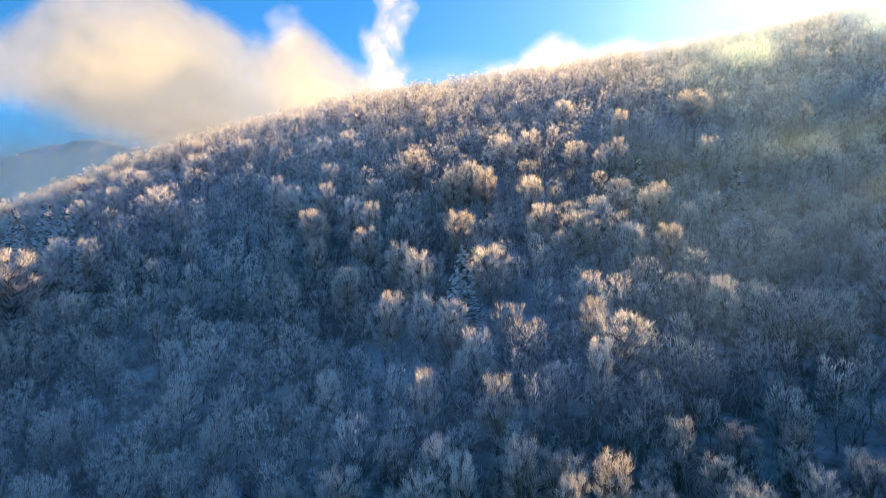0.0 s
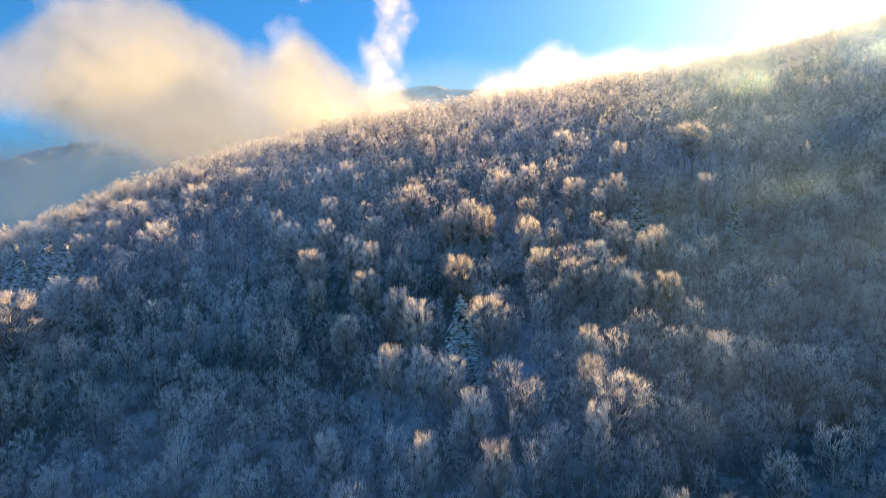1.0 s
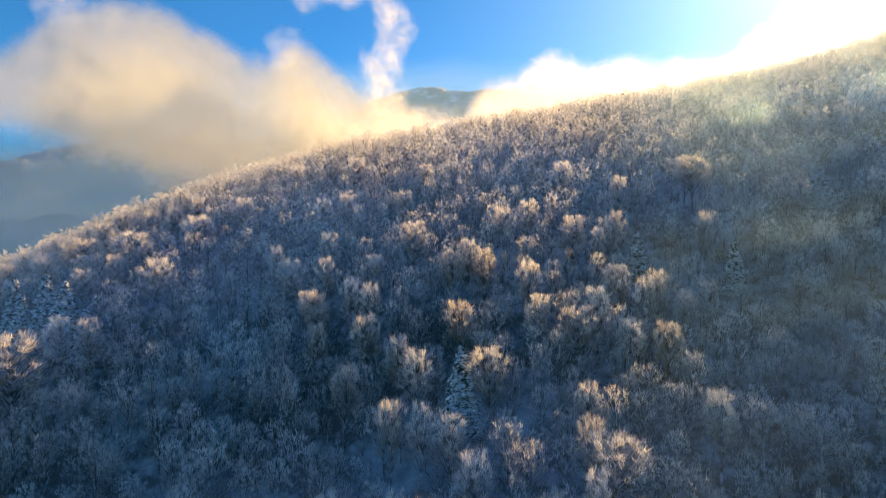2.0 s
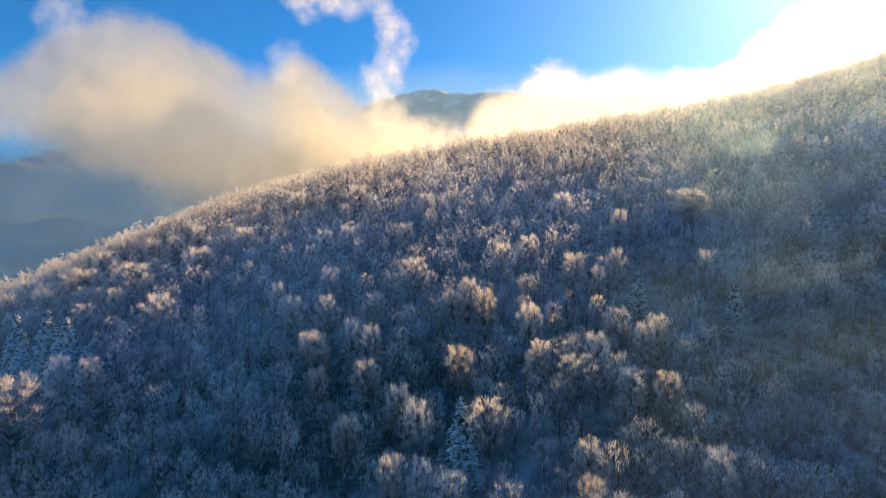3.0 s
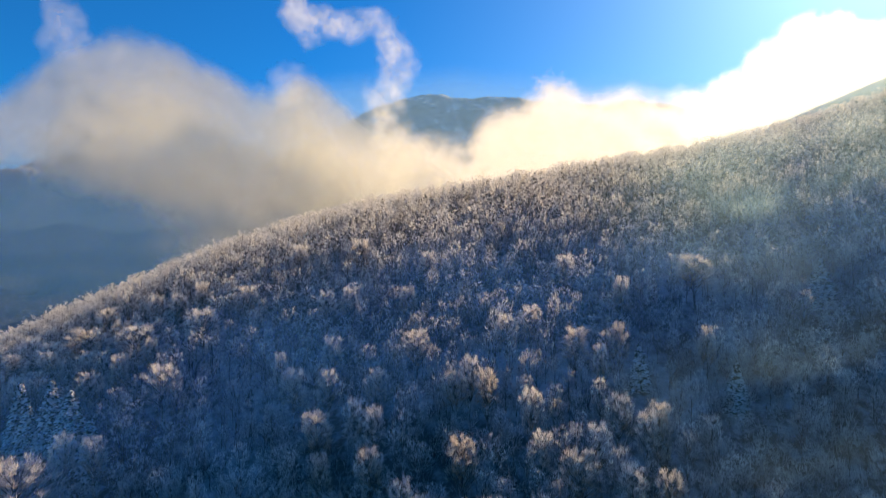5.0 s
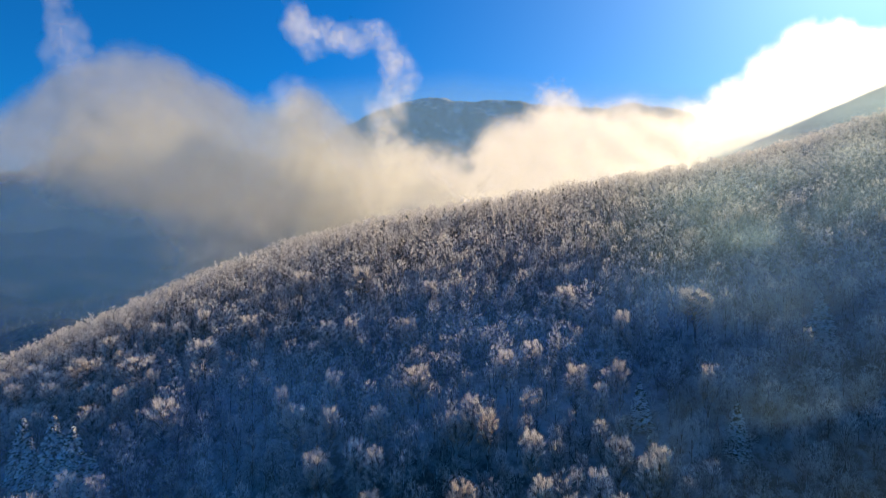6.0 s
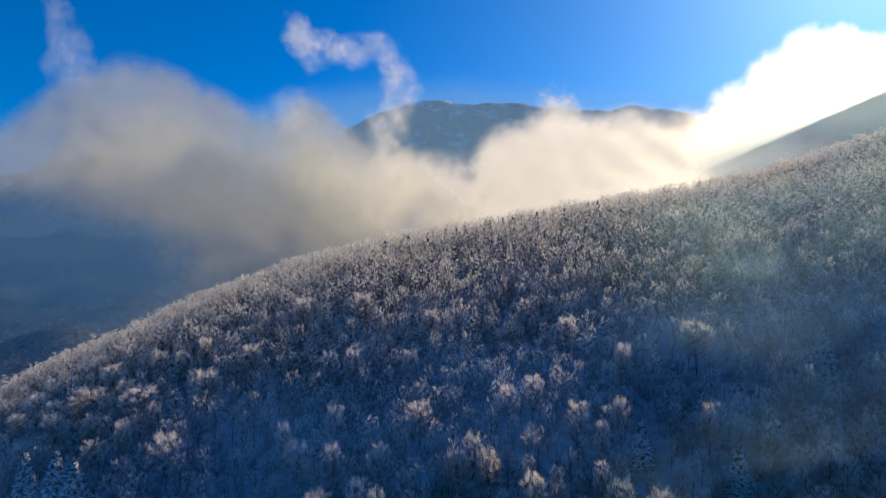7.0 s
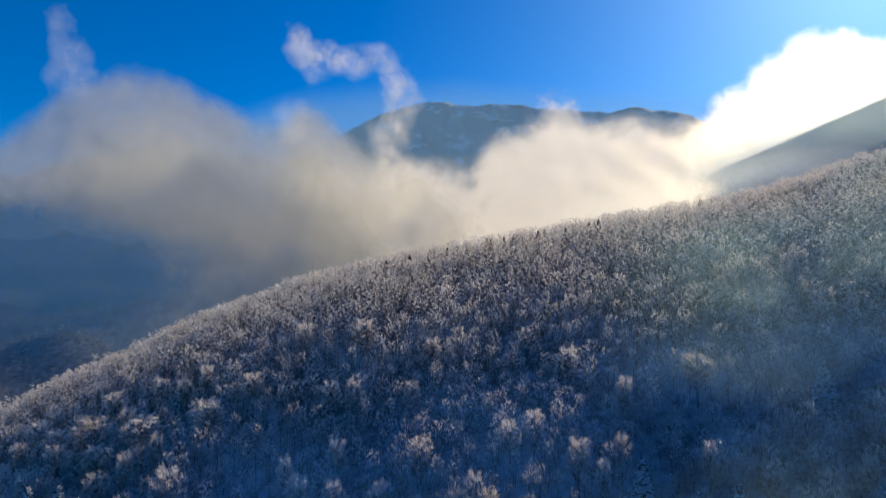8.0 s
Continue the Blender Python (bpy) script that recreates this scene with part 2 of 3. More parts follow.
def mountain(name, crest, depth, reach, seed, label):
    """A far massif: a crest line of (x, z) at a distance, with spurs that run down both sides."""
    xs = np.linspace(crest[0][0], crest[-1][0], 220)
    top = np.interp(xs, [c[0] for c in crest], [c[1] for c in crest])
    w = np.linspace(-1, 1, 90)
    X, W = np.meshgrid(xs, w, indexing="ij")
    Y = depth + W * reach
    fall = np.abs(W) ** 0.85
    Z = top[:, None] * (1 - fall) - 120 * fall
    Z = Z + (waves(X, Y, seed, 900, 5, 0.55) * 90) * np.minimum(fall * 3, 1) + waves(X, Y, seed + 1, 260, 4, 0.55) * 9
    Z = Z + (0.5 - np.abs(waves(X + 0.25 * Y, Y * 0.2, seed + 2, 420, 3, 0.6))) * 85 * np.minimum(fall * 5, 1)
    ob = new(name, mesh_from(name, np.stack([X, Y, Z], -1).reshape(-1, 3), sheet_tris(220, 90), [MOUNTAIN], smooth=True))
    return tagged(ob, label, "mountain", kind="structure")


mountain("mountain_west", [(-4200, 300), (-3200, 560), (-2650, 650), (-2360, 720), (-2190, 770), (-2020, 765), (-1850, 720), (-1600, 735), (-1350, 790), (-1150, 800), (-800, 560), (-300, 300)],
         3500, 1500, 21, "distant wooded mountain with snow patches in haze")
mountain("mountain_north", [(-1900, 300), (-1200, 690), (-800, 850), (-640, 950), (-520, 1020), (-330, 1105), (-180, 1145), (-110, 1150), (0, 1136), (120, 1122), (290, 1132), (420, 1122), (560, 1105), (800, 1088), (1000, 1082), (1190, 1106), (1500, 1050), (2300, 700), (3200, 300)],
         3650, 1500, 33, "distant snowy mountain with wooded ribs behind cloud")

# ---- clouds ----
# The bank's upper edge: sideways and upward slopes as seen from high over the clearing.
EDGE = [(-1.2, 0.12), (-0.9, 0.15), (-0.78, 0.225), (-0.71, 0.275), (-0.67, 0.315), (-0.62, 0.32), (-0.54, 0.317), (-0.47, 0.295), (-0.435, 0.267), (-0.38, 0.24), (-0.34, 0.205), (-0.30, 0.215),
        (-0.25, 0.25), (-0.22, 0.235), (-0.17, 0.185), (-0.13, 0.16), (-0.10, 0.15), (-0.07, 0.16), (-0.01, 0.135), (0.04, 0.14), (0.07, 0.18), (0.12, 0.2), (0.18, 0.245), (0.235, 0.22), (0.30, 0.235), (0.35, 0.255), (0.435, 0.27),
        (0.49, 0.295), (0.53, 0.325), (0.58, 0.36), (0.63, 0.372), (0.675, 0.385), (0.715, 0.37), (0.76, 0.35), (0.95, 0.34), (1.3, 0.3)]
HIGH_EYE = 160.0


def cloud_sheet(name, depth, slant, lean, side, lower, soft, low_fade, scale, ragged, thick, seed, forward=0.25, tint=(0.92, 0.94, 0.93)):
    """One billowing layer of the bank; its density falls off at the upper edge and, where low_fade is given, into the valley.
    side: the sideways slopes between which the layer dies out."""
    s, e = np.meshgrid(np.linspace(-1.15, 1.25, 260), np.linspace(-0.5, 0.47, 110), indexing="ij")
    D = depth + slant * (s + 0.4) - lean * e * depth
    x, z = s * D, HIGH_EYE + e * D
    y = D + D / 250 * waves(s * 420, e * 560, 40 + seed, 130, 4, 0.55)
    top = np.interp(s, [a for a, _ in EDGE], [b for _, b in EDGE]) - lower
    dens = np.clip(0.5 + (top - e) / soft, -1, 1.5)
    dens = dens - 2.2 * smooth_step(s, *side) if side[0] < side[1] else dens - 2.2 * (1 - smooth_step(s, side[1], side[0]))
    dens = dens - 0.65 * smooth_step(-s, 0.45, 0.8)
    if 500 < depth < 700:
        dens = dens - 2.2 * smooth_step(s, 0.24, 0.7)
    a, b, least = low_fade
    dens = dens - (1 - least) * (1 - smooth_step(e, a, b)) * smooth_step(-s, 0.05, 0.5) * 1.7
    return mesh_from(name, np.stack([x, y, z], -1).reshape(-1, 3), trimmed(sheet_tris(260, 110), dens, 0.05 - 0.34 * ragged), [vapour_material(name, scale, ragged, thick, seed, forward, tint)], smooth=True, values={"vapour": dens.ravel()})


for name, words, layers in (
        ("cloud_bank", "cream and grey cloud bank drifting behind the spur", (
            (450, 190, 0.0, (-0.12, 0.2), 0.0, 0.075, (-0.02, 0.16, 0.12), 0.013, 1.7, 0.95, 1, 0.5, (0.8, 0.815, 0.77)), (415, 190, 0.0, (-0.25, 0.15), 0.06, 0.16, (-0.05, 0.18, 0.3), 0.01, 1.6, 0.85, 2, 0.5, (0.8, 0.815, 0.77)))),
        ("cloud_bank", "dazzling white cloud bank below the sun", (
            (1900, -550, 0.3, (0.48, 0.26), 0.018, 0.07, (-0.2, 0.1, 0.6), 0.0075, 1.9, 0.96, 3),)),
        ("cloud_bank", "bright low cloud spilling over the saddle", (
            (695, -150, 0.35, (-0.05, -0.4), 0.0, 0.07, (-0.2, 0.1, 0.6), 0.013, 1.8, 0.95, 5, 0.32, (0.94, 0.93, 0.9)),))):
    bank = tagged(new(name), words, "cloud", kind="stuff")
    for args in layers:
        new("cloud_layer", cloud_sheet("cloud_layer", *args)).parent = bank


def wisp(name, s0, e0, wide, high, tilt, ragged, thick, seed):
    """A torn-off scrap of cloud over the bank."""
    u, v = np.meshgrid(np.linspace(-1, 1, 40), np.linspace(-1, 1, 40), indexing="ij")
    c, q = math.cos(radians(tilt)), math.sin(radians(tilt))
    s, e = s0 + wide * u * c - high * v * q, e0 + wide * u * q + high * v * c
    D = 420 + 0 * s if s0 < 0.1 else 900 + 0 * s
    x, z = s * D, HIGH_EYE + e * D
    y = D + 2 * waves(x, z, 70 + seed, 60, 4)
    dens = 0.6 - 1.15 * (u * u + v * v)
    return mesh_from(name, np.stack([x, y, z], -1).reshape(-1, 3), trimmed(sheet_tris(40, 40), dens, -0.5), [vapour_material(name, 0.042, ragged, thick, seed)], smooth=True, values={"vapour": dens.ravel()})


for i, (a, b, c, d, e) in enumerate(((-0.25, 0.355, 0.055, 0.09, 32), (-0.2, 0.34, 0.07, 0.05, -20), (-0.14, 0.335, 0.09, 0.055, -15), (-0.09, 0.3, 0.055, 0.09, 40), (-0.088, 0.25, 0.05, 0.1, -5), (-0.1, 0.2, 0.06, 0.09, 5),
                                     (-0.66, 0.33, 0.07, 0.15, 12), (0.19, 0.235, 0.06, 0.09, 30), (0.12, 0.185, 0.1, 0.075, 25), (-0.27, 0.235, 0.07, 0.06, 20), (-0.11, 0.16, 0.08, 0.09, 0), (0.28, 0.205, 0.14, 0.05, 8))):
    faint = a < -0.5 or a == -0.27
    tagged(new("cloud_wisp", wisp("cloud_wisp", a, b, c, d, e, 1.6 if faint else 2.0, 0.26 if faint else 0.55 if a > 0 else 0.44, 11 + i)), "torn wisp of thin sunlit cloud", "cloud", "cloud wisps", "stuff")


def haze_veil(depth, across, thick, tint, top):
    """A sheet whose tint stands for the hazy air of the wide valley in front of the far slopes; top gives the upward
    slope at which it has thinned out.
    """
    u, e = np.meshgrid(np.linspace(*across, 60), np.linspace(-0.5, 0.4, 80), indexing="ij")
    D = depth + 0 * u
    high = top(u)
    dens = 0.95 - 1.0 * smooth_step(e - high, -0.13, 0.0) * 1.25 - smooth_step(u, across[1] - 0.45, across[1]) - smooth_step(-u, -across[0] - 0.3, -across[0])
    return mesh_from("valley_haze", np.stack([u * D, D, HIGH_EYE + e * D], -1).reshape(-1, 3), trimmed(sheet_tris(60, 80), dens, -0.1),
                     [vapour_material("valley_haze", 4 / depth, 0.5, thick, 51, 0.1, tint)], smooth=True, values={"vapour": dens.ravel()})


# Airlight is put into the tints: navy near by for shade, pale before the ridge.
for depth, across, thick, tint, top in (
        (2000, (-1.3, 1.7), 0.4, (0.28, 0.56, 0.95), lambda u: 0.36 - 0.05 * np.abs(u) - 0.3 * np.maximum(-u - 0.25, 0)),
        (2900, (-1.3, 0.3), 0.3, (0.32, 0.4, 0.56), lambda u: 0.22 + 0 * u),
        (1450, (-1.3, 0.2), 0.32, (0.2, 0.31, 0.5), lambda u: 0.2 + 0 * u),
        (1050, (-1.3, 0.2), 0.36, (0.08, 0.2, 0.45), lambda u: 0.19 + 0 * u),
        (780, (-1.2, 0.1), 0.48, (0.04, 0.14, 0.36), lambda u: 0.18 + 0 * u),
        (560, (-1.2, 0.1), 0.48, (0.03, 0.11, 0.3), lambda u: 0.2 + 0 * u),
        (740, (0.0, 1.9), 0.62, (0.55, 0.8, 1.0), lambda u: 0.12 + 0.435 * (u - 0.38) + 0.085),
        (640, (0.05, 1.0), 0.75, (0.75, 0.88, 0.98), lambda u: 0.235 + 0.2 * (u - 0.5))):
    tagged(new("valley_haze", haze_veil(depth, across, thick, tint, top)), "tinted sheet for winter haze over the wide valley", "haze", kind="stuff")


def tint_curtain(y0, thick, seed, rise, tint, uphill, lift):
    """A thin misty sheet over the slope, added for sun glare or for the blue of the shade; thicker uphill where uphill
    is set, gone some way over the treetops.
    """
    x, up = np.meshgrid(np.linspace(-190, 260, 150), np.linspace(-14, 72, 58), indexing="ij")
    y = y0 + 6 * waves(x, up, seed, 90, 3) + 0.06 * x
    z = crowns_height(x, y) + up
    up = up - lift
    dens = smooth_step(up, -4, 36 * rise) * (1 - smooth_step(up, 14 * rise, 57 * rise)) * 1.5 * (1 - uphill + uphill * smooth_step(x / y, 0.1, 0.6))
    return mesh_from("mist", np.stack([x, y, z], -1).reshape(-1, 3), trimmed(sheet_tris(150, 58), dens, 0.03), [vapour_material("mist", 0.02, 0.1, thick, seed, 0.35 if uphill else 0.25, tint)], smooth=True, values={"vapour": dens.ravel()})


# The sun's glare and the blue of shaded woods are put into these tints.
GLARE_TINT, BLUE_SHADE_TINT = (0.46, 0.79, 0.94), (0.05, 0.24, 0.95)
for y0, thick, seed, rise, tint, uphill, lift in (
        (53, 0.05, 37, 0.5, GLARE_TINT, 1.0, 3), (66, 0.06, 38, 0.5, GLARE_TINT, 1.0, 2), (80, 0.05, 33, 0.5, GLARE_TINT, 1.0, 1), (98, 0.1, 34, 0.55, GLARE_TINT, 1.0, 0), (122, 0.18, 31, 0.6, GLARE_TINT, 0.97, 0),
        (145, 0.22, 39, 0.6, GLARE_TINT, 0.95, 0), (168, 0.16, 32, 0.5, GLARE_TINT, 0.87, 0), (56, 0.07, 36, 0.55, BLUE_SHADE_TINT, 0.0, 0), (102, 0.09, 35, 0.85, BLUE_SHADE_TINT, 0.0, 0)):
    tagged(new("mist", tint_curtain(y0, thick, seed, rise, tint, uphill, lift)), "thin misty veil added for sun glare over the treetops" if uphill else "thin blue sheet added to tint the shade over the treetops", "mist", kind="stuff")


# ---- trees ----
def unit(v):
    return v / max(np.linalg.norm(v), 1e-6)


class Wood:
    """Collects tapered limbs and thin twigs as triangles."""

    def __init__(self):
        self.v, self.t, self.k, self.f = [], [], [], []

    def limb(self, points, radii, sides, kind):
        base = len(self.v)
        for i, (p, r) in enumerate(zip(points, radii)):
            d = unit(points[min(i + 1, len(points) - 1)] - points[max(i - 1, 0)])
            a = unit(np.cross(d, (0.3, 0.9, 0.2)))
            b = np.cross(d, a)
            for j in range(sides):
                w = 2 * math.pi * j / sides
                self.v.append(p + r * (math.cos(w) * a + math.sin(w) * b))
                self.f.append(0.2)
        for i in range(len(points) - 1):
            for j in range(sides):
                q, n = base + i * sides + j, base + i * sides + (j + 1) % sides
                self.t += [(q, n, n + sides), (q, n + sides, q + sides)]
                self.k += [kind, kind]

    def twig(self, p, d, length, width, r, rime):
        """A spray of fine twigs; like beech sprays it lies spread to the sky, more or less."""
        side = unit(np.cross(d, np.array([0, 0, 1.0]) + r.normal(size=3) * 0.42)) * width / 2
        base = len(self.v)
        self.v += [p - side, p + side, p + d * length]
        self.f += [rime * 0.75, rime * 0.75, rime * 1.2]
        self.t.append((base, base + 1, base + 2))
        self.k.append(1)


def beech(seed, height, spread_r, tufts, twigs, width, reach, fine, bole=0.16):
    """A bare beech: a stem that forks into rising limbs, branches, and a brush of rimed twigs."""
    r = np.random.RandomState(seed)
    w = Wood()
    lean = r.normal(size=2) * 0.35
    stem = [np.array([lean[0] * t * t + 0.12 * math.sin(5 * t + seed), lean[1] * t * t + 0.12 * math.cos(4 * t + seed), t * height * 0.86]) for t in np.linspace(0, 1, 7 if fine else 4)]
    w.limb(stem, np.linspace(0.19 if fine else 0.15, 0.04, len(stem)) * height / 15, 6 if fine else 3, 0)
    stem_a = np.array(stem)
    # Tufts of twigs fill an egg-shaped crown, most of them near its outside; a limb reaches to each from the stem.
    low, mid_z = bole * height, (0.5 + bole / 2) * height
    per = twigs // tufts
    for i in range(tufts):
        f = (i + r.uniform(0.2, 0.8)) / tufts
        z = low + (height * 0.95 - low) * f ** 0.85
        env = spread_r * max(1 - (abs(z - mid_z) / (mid_z - low * 0.55 if z < mid_z else height * 1.02 - mid_z)) ** 2.1, 0.02) ** 0.55
        rad = env * r.uniform(0.12, 1.0) ** 0.55 * 0.85
        az = i * 2.399 + r.uniform(-0.4, 0.4)
        c = np.array([math.cos(az) * rad, math.sin(az) * rad, z - 0.5])
        root_z = max(0.1 * height, z - 0.75 * rad - 0.8 - 0.12 * height)
        p = np.array([np.interp(root_z, stem_a[:, 2], stem_a[:, q]) for q in range(3)])
        c[:2] += p[:2]
        if fine or i % 3 == 0:
            knee = p + (c - p) * 0.55 + np.array([0, 0, -0.12 * rad])
            w.limb([p, knee, c] if fine else [p, c], np.array([0.07, 0.045, 0.02] if fine else [0.07, 0.03]) * height / 15, 3, 0)
        axis = unit(unit(c - np.array([p[0], p[1], low * 0.9])) + np.array([0, 0, 0.15]))
        for _ in range(per):
            way = unit(axis + r.normal(size=3) * 0.34)
            at = c + way * r.uniform(0.0, 0.75) + r.normal(size=3) * 0.16
            way = unit(way + np.array([0, 0, 0.1]) + r.normal(size=3) * 0.22)
            # More rime outside and high up; low values within also stand for inner shade.
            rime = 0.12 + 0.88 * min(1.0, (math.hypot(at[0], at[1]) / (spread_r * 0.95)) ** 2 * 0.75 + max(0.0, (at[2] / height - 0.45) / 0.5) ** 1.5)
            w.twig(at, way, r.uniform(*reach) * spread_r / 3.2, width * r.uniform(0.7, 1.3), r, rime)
    return np.array(w.v), np.array(w.t), np.array(w.k), np.array(w.f)


def turned_about(v, turn, across=1.0, up=1.0):
    c, q = math.cos(turn) * across, math.sin(turn) * across
    return np.stack([v[:, 0] * c - v[:, 1] * q, v[:, 0] * q + v[:, 1] * c, v[:, 2] * up], 1)


def only(v, t, k, f, kind):
    t = t[k == kind]
    used, back = np.unique(t, return_inverse=True)
    return v[used], back.reshape(-1, 3), f[used]


def spruce(seed, height, spread_r):
    """A snow-laden spruce: a stem and drooping whorls of boughs, each a ridged, ragged fan."""
    r = np.random.RandomState(seed)
    w = Wood()
    w.limb([np.array([0, 0, t * height]) for t in (0, 0.4, 0.98)], (0.24, 0.15, 0.02), 6, 0)
    z = height * 0.08
    while z < height * 0.97:
        f = z / height
        reach = spread_r * (1 - f) ** 0.75 + 0.12
        n = int(5 + 7 * (1 - f))
        for i in range(n):
            az = 2 * math.pi * (i + r.uniform(-0.4, 0.4)) / n
            L = reach * r.uniform(0.55, 1.15)
            foot = z + r.uniform(-0.4, 0.4) * (1.1 - f)
            droop = r.uniform(0.25, 0.6)
            # A main finger and smaller ones that fork off along it.
            for q0, turn, share in ((0.0, 0.0, 1.0), (0.3, 0.55, 0.55), (0.36, -0.55, 0.55), (0.6, 0.5, 0.36), (0.64, -0.5, 0.36)):
                way = az + turn * r.uniform(0.7, 1.3)
                out, side = np.array([math.cos(way), math.sin(way), 0]), np.array([-math.sin(way), math.cos(way), 0])
                start = np.array([math.cos(az), math.sin(az), 0]) * L * q0 + np.array([0, 0, foot + 0.2 * L * q0 - droop * L * q0 * q0])
                D, wd = L * share, (0.19 + 0.21 * reach) * (0.55 + 0.45 * share)
                base = len(w.v)
                for j in range(4):
                    q = j / 3
                    c = start + out * D * q + np.array([0, 0, 0.12 * D * q - droop * D * q * q])
                    half = wd * (0.5 + 1.2 * q * (1 - q)) * r.uniform(0.7, 1.3) if j < 3 else 0.04
                    w.v += [c - side * half - np.array([0, 0, 0.7 * half]), c + np.array([0, 0, 0.1]), c + side * half - np.array([0, 0, 0.7 * half])]
                    w.f += [0.5, 0.8, 0.5]
                for j in range(3):
                    a = base + 3 * j
                    w.t += [(a, a + 1, a + 4), (a, a + 4, a + 3), (a + 1, a + 2, a + 5), (a + 1, a + 5, a + 4)]
                    w.k += [1] * 4
        z += r.uniform(0.38, 0.56) * (0.6 + 0.6 * (1 - f))
    w.limb([np.array([0, 0, height * 0.94]), np.array([0, 0, height])], (0.1, 0.02), 4, 1)
    return np.array(w.v), np.array(w.t), np.array(w.k), np.array(w.f)


def tree_thing(name, label, category, group, data, leaf_material, m):
    """An Empty at the foot with a trunk and a crown."""
    root = tagged(new(name), label, category, group)
    for part_name, kind, mat in (("trunk", 0, BARK), ("crown", 1, leaf_material)):
        pv, pt, pf = only(*data, kind)
        new(part_name, mesh_from(part_name, pv, pt, [mat], values={"rime": pf})).parent = root
    root.matrix_basis = m
    return root


def footing(x, y):
    return float(ground_height(x, y)) - 0.25


rng = np.random.RandomState(7)
# Tall beeches that stand out of the canopy into the sun.
# Place and the crown's width.
TALL_LOW = [(-14, 72, 3.9), (6, 65, 4.0), (-2, 67, 2.8), (8, 58, 3.6), (-2, 57, 4.0), (-10, 59, 4.2), (2, 58, 3.2), (-1, 60.5, 3.6), (12, 54, 2.6), (16, 54, 3.8), (19, 74, 3.3), (21.4, 71.5, 6.2),
            (18, 67, 3.4), (4, 72, 4.5), (-7, 82, 3.8), (-3, 81, 3.5), (1, 78, 4.2), (7, 87.5, 5.2), (-15, 91, 4.8), (37, 77, 4.2), (-78, 106, 10.5)]
TALL_MIDDLE = [(-4, 90, 4.5), (-7, 94, 3.8), (-13, 101, 4.2), (-22, 103, 4.2), (-24, 111, 6.2), (-17, 112, 4.0), (-13, 109, 4.0), (20, 80, 3.4), (22, 94, 5.4), (26, 98, 4.9), (30, 92, 4.6), (35, 90, 3.8),
               (35, 100, 4.0), (37.5, 102, 3.6), (31, 104, 4.0), (16, 98, 4.3), (16, 106, 4.1), (3, 99, 4.4), (8, 112, 4.6), (2, 113, 4.4), (-68, 113, 4.0), (-75, 114, 4.6)]
TALL_UPPER = [(-52.5, 155.5, 5.6), (-62, 128, 6.4), (-60.5, 146.5, 8.0), (-77, 146, 8.5), (-92, 150, 8.2), (-75, 134, 4.6), (-25, 131, 4.4), (-30, 149, 4.2), (-24, 147, 5.2), (-9, 143, 4.1), (-6, 125, 4.8), (-14, 119, 4.6),
              (-32, 123, 5.6), (-24, 121, 4.1), (-36, 128, 3.8), (13.3, 126.5, 4.4), (5, 115, 3.4), (27, 121, 6.0), (31, 117, 3.2), (36, 121, 3.2), (30, 147, 6.4), (58.8, 138.3, 7.6), (19, 129, 4.3), (41, 136, 4.5),
              (-43, 174, 5.4), (-24.5, 169, 7.0), (-4.5, 157, 5.5), (53, 118, 3.0)]
TALL_SHOULDER = [(-86, 141, 5.0), (-97, 143.5, 5.6), (-101, 138, 4.6), (-84, 152, 5.2), (-80, 162, 5.0), (-72, 158, 4.4), (-80, 131, 4.8), (-111, 150, 5.4), (-67, 161, 4.2), (-103, 152, 5.0), (-70, 139, 4.4), (-112, 158, 4.8), (-92, 160, 4.6)]
TALL = [(x, y) for x, y, _ in TALL_LOW + TALL_MIDDLE + TALL_UPPER + TALL_SHOULDER]
# Spruces: place and height of the top.
SPRUCES = [(3, 88, 99), (-85, 126, 108.2), (-79, 123, 107), (-94, 129, 107), (-89.5, 125, 103.5), (-73, 120, 101.5), (56, 112, 114.8), (40, 120, 117), (86, 134, 134.5)]

SLIM = [beech(100 + i, 15.0, 2.5 + 0.3 * (i % 3), 62, 2700, 0.068, (0.45, 1.05), True, 0.45) for i in range(6)]
MID = [beech(250 + i, 15.0, 2.35 + 0.3 * (i % 3), 50, 820, 0.092, (0.5, 1.2), False, 0.34) for i in range(6)]
FAR = [beech(200 + i, 15.0, 2.3 + 0.25 * (i % 4), 38, 600, 0.11, (0.42, 0.95), False, 0.28) for i in range(7)]
FARTHEST = [beech(300 + i, 15.0, 2.5 + 0.25 * (i % 3), 27, 360, 0.155, (0.45, 0.95), False, 0.25) for i in range(5)]

models, plain_models, tall_models = [], [], []
for i, (x, y, across) in enumerate(TALL_LOW + TALL_MIDDLE + TALL_UPPER + TALL_SHOULDER):
    z = footing(x, y)
    s = (float(crowns_height(x, y)) + rng.uniform(2.0, 3.4) + 1.0 * float(1 - smooth_step(y, 125, 145)) + 0.35 * max(across - 5.0, 0) + (2.5 if across > 9 else 0.0) - (0.8 if y < 61 else 0.0) - z) / 15.2
    wide = across / 4.5
    m = Matrix.LocRotScale((x, y, z), Euler((0, 0, rng.uniform(0, 6.28))), (wide, wide, s))
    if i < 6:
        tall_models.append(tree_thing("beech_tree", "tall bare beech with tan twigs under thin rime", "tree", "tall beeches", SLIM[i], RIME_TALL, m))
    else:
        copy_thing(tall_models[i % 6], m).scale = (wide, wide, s)

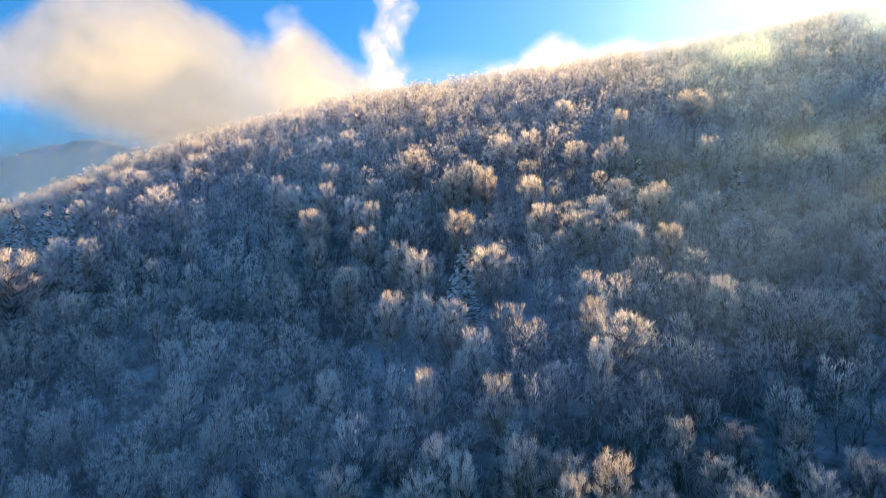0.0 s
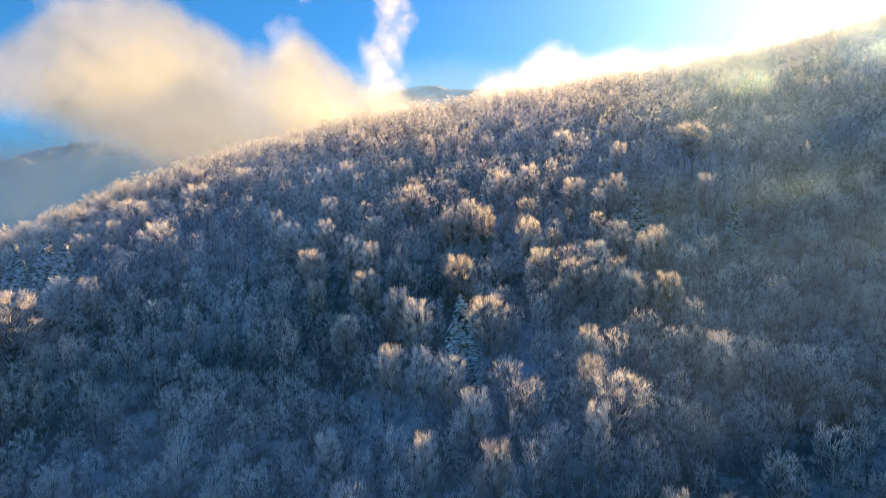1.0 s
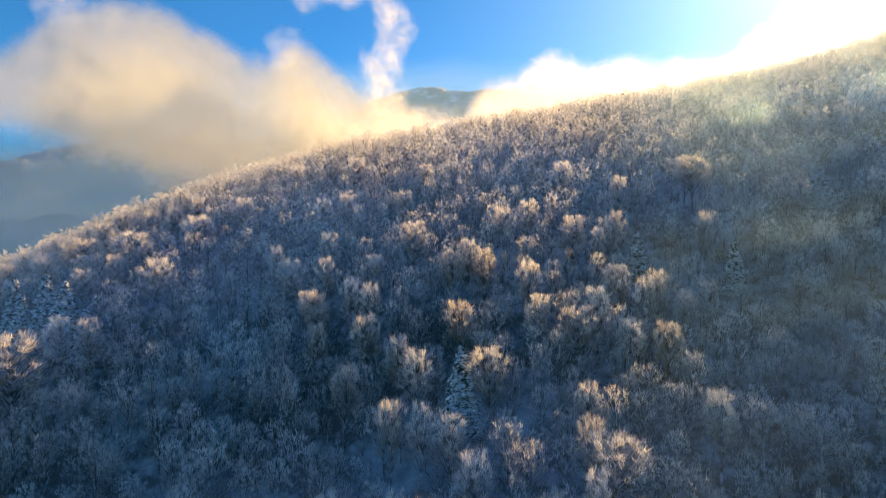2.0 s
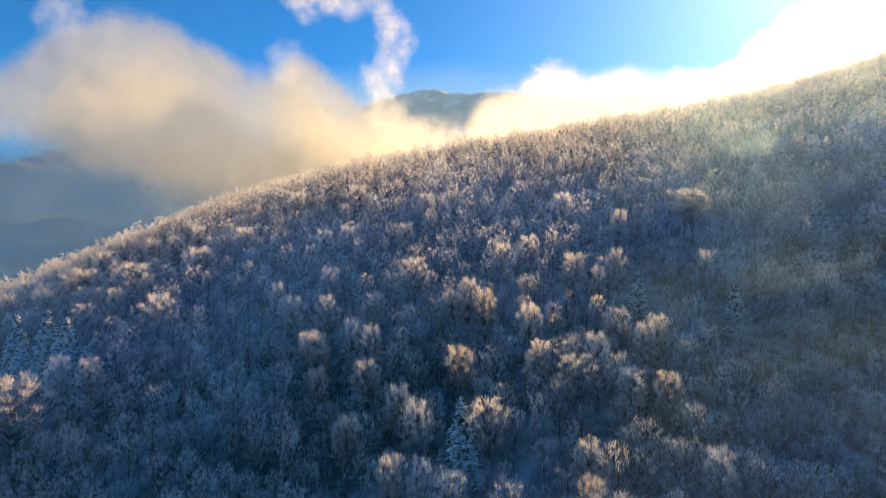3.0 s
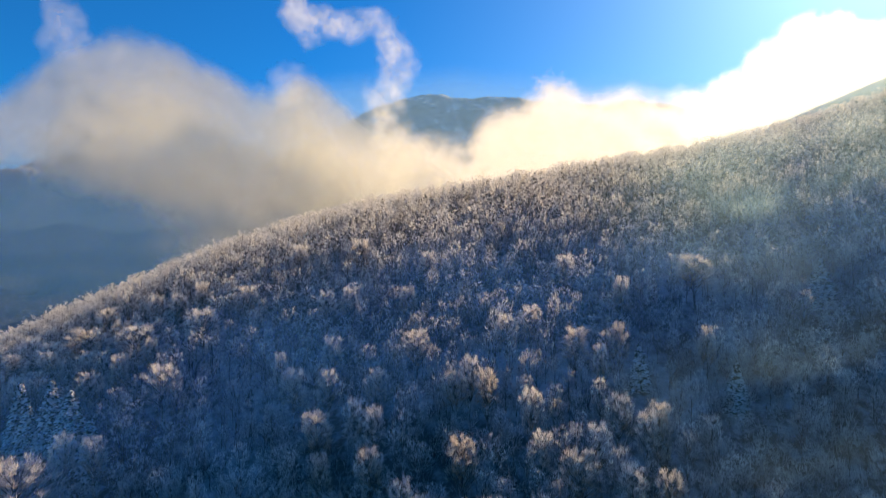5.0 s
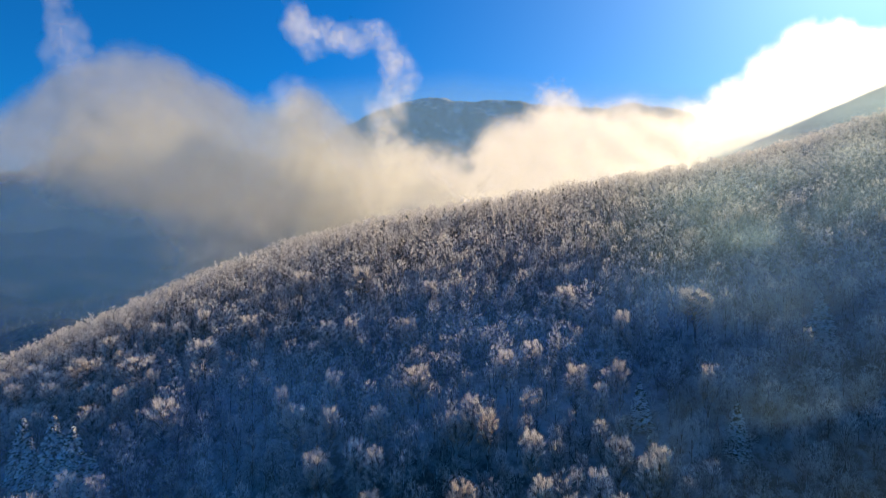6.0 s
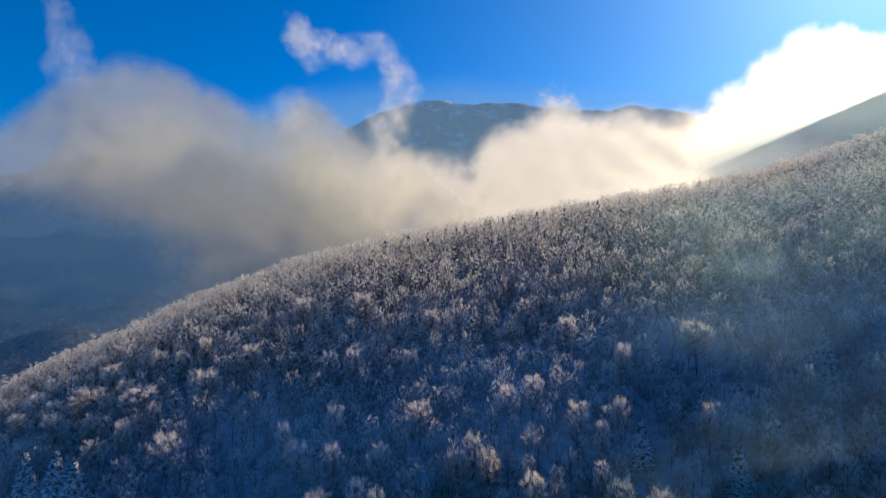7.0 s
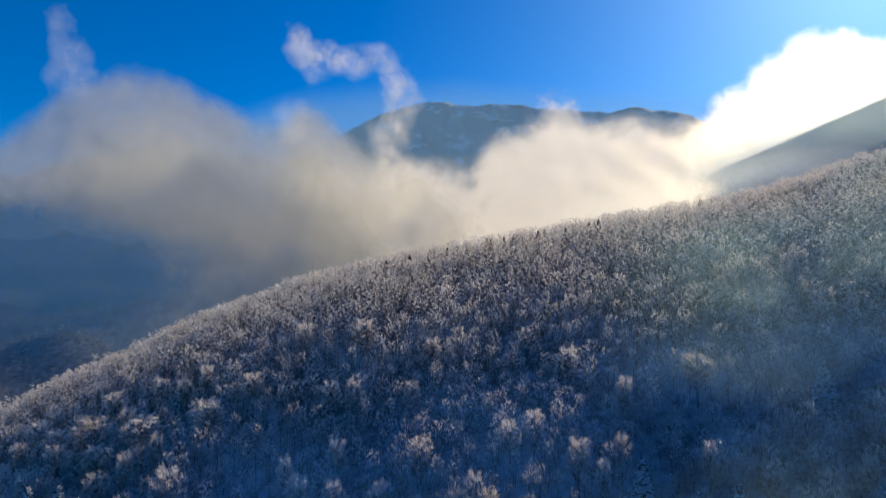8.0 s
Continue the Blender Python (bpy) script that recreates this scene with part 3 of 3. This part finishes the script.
pines = []
for i, (x, y, top) in enumerate(SPRUCES):
    z = footing(x, y)
    s = (top + 2.2 - z) / 15.0
    m = Matrix.LocRotScale((x, y, z), Euler((0, 0, rng.uniform(0, 6.28))), (s * 1.12, s * 1.12, s))
    if i < 3:
        pines.append(tree_thing("spruce_tree", "dark green spruce laden with fresh snow", "tree", "snowy spruces", spruce(60 + i, 15.0, 3.7 + 0.35 * i), BOUGH, m))
    else:
        copy_thing(pines[i % 3], m).scale = (s * 1.12, s * 1.12, s)

# Small dark spruces scattered along the crest.
CREST = [(-24.6, 229), (-15.6, 231), (-7.8, 235), (-0.7, 235), (3.5, 232), (7.1, 236), (15.6, 239), (16.9, 236), (22.1, 234), (26.6, 239), (36.8, 241), (39.2, 239), (47.0, 235), (56.8, 237), (61.5, 241), (62.6, 244)]
crest_pines = []
for i, (x, y) in enumerate(CREST):
    z, tall = footing(x, y), rng.uniform(-0.1, 0.9)
    s = (float(crowns_height(x, y)) + tall - z) / 15.0
    m = Matrix.LocRotScale((x, y, z), Euler((0, 0, rng.uniform(0, 6.28))), (s * 1.1, s * 1.1, s))
    if i < 3:
        crest_pines.append(tree_thing("spruce_tree", "small dark spruce with little snow on the crest", "tree", "crest spruces", spruce(90 + i, 15.0, 3.0), DARK_BOUGH, m))
    else:
        copy_thing(crest_pines[i % 3], m).scale = (s * 1.1, s * 1.1, s)

# The wood itself: one tree to a cell of a jittered plan.
STEP = 3.9
kept = TALL + CREST + [(x, y) for x, y, _ in SPRUCES]
spots = []
for iy in range(int((264 - 24) / STEP)):
    for ix in range(-80, 81):
        x = (ix + rng.uniform(-0.45, 0.45) + 0.5 * (iy % 2)) * STEP
        y = 24 + (iy + rng.uniform(-0.45, 0.45)) * STEP
        if abs(x + 6 * (y / 200)) > 0.81 * y + 24 or rng.uniform() < 0.03:
            continue
        if any((x - a) ** 2 + (y - b) ** 2 < 4.5 for a, b in kept):
            continue
        spots.append((x, y, 2 if any(math.hypot(x - a, y - b + 4) < 7 for a, b, _ in SPRUCES) else any(abs(x - a * y / b) < 2.8 and 0 < b - y < 8 for a, b in kept)))
spots = np.array(spots)
near_order = np.argsort(spots[:, 1] + 0.15 * np.abs(spots[:, 0]))
chosen = set(near_order[:250].tolist())

bits_v, bits_t, bits_k, bits_f, bits_tone, count = [], [], [], [], [], 0
for i, (x, y, low) in enumerate(spots):
    z = footing(x, y)
    s = float(np.clip(rng.normal(0.74 + 0.12 * float(smooth_step(y, 95, 185)), 0.1 if y < 100 else 0.06), 0.48, 0.88 if y < 100 else 1.0))
    s *= (1.0, 0.78, 0.62)[int(low)]
    s *= 1.06 if not low and x < -50 and 103 < y < 128 else 1.0
    s *= 0.84 if x > 16 and y < 74 else 1.0
    # Beeches low on the right get less white, which paints in that side's shade.
    shaded_side = x > 0.36 * y + rng.normal(0, 5) and y < 100
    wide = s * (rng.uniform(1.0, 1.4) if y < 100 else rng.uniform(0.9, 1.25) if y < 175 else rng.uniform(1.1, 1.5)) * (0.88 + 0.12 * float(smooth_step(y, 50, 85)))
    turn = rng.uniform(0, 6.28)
    tone = (rng.uniform(0, 1) * (0.6 if shaded_side else 1.0)) ** (1.0 - 0.5 * float(smooth_step(y, 120, 190)))
    if i in chosen:
        m = Matrix.LocRotScale((x, y, z), Euler((0, 0, turn)), (wide, wide, s))
        stock = plain_models if shaded_side else models
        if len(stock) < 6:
            words = ("bare rimed beech with twigs darkened for the shaded slope", "sheltered beeches") if shaded_side else ("bare beech crusted with white hoar frost", "frosted beeches")
            stock.append(tree_thing("beech_tree", words[0], "tree", words[1], SLIM[len(stock)], RIME_SHADED if shaded_side else RIME_SHARED, m))
        else:
            copy_thing(stock[rng.randint(6)], m).scale = (wide, wide, s)
        continue
    kind = MID if y < 112 else FAR if y < 175 else FARTHEST
    v, t, k, f = kind[rng.randint(len(kind))]
    bits_f.append(f)
    bits_v.append(turned_about(v, turn, wide, s) + (x, y, z))
    bits_t.append(t + count)
    bits_k.append(k)
    bits_tone.append(np.full(len(v), tone))
    count += len(v)
forest = new("beech_forest", mesh_from("beech_forest", np.concatenate(bits_v), np.concatenate(bits_t), [BARK, RIME_FOREST], np.concatenate(bits_k), values={"tone": np.concatenate(bits_tone), "rime": np.concatenate(bits_f)}))
tagged(forest, "dense leafless beech forest covered in hoar frost", "forest", kind="stuff")


# Young growth between the stems, rimed like the rest.
def bush(seed):
    r = np.random.RandomState(seed)
    w = Wood()
    for _ in range(70):
        z = r.uniform(0.2, 3.0)
        az, rad = r.uniform(0, 6.28), r.uniform(0, 1.0) * (0.4 + 0.25 * z)
        at = np.array([math.cos(az) * rad, math.sin(az) * rad, z])
        w.twig(at, unit(np.array([at[0] * 0.6, at[1] * 0.6, 0.9]) + r.normal(size=3) * 0.45), r.uniform(0.6, 1.3), 0.11, r, r.uniform(0.2, 0.9))
    return np.array(w.v), np.array(w.t), np.array(w.k), np.array(w.f)


BUSHES = [bush(500 + i) for i in range(5)]
bits_v, bits_t, bits_f, bits_tone, count = [], [], [], [], 0
for _ in range(1500):
    y = 40 + 110 * rng.uniform() ** 0.8
    x = rng.uniform(-0.8, 0.8) * y + rng.uniform(-12, 12)
    v, t, k, f = BUSHES[rng.randint(5)]
    size, turn, z = rng.uniform(0.7, 1.8), rng.uniform(0, 6.28), footing(x, y)
    bits_v.append(turned_about(v, turn, size, size) + (x, y, z))
    bits_t.append(t + count)
    bits_f.append(f)
    bits_tone.append(np.full(len(v), rng.uniform(0, 0.7)))
    count += len(v)
undergrowth = new("undergrowth", mesh_from("undergrowth", np.concatenate(bits_v), np.concatenate(bits_t), [RIME_FOREST],
                                           values={"tone": np.concatenate(bits_tone), "rime": np.concatenate(bits_f)}))
tagged(undergrowth, "rimed saplings and brush on the snowy slope", "undergrowth", kind="stuff")


# Woods far across the valley and on the farther ridge: small tufts of a few twigs each.
def far_tuft(seed):
    r = np.random.RandomState(seed)
    w = Wood()
    w.limb([np.zeros(3), np.array([0, 0, 9.0])], (0.25, 0.1), 3, 0)
    for _ in range(30):
        z = r.uniform(3, 12.5)
        rad = 3.2 * math.sin(math.pi * min((z - 1) / 13.5, 1)) ** 0.6
        az = r.uniform(0, 6.28)
        at = np.array([math.cos(az) * rad * 0.6, math.sin(az) * rad * 0.6, z])
        w.twig(at, unit(at - np.array([0, 0, 4.0]) + r.normal(size=3)), r.uniform(1.6, 2.8), 0.8, r, r.uniform(0.2, 1.0))
    return np.array(w.v), np.array(w.t), np.array(w.k), np.array(w.f)


TUFTS = [far_tuft(400 + i) for i in range(6)]
far_spots = [(rng.uniform(150, 900), rng.uniform(720, 905)) for _ in range(3000)] + [(rng.uniform(300, 760), rng.uniform(850, 905)) for _ in range(3000)] + [(rng.uniform(-900, 60), rng.uniform(430, 1150)) for _ in range(3600)]
bits_v, bits_t, bits_k, bits_f, bits_tone, count = [], [], [], [], [], 0
far_z = ground_height([p[0] for p in far_spots], [p[1] for p in far_spots]) - 0.3
for (x, y), z in zip(far_spots, far_z):
    v, t, k, f = TUFTS[rng.randint(6)]
    size, turn = rng.uniform(0.45, 0.85), rng.uniform(0, 6.28)
    bits_v.append(turned_about(v, turn, size, size) + (x, y, z))
    bits_t.append(t + count)
    bits_k.append(k)
    bits_f.append(f)
    bits_tone.append(np.full(len(v), rng.uniform(0, 0.6)))
    count += len(v)
far_woods = new("far_woods", mesh_from("far_woods", np.concatenate(bits_v), np.concatenate(bits_t), [BARK, RIME_FOREST], np.concatenate(bits_k),
                                       values={"tone": np.concatenate(bits_tone), "rime": np.concatenate(bits_f)}))
tagged(far_woods, "frosted woods across the hazy valley", "forest", kind="stuff")
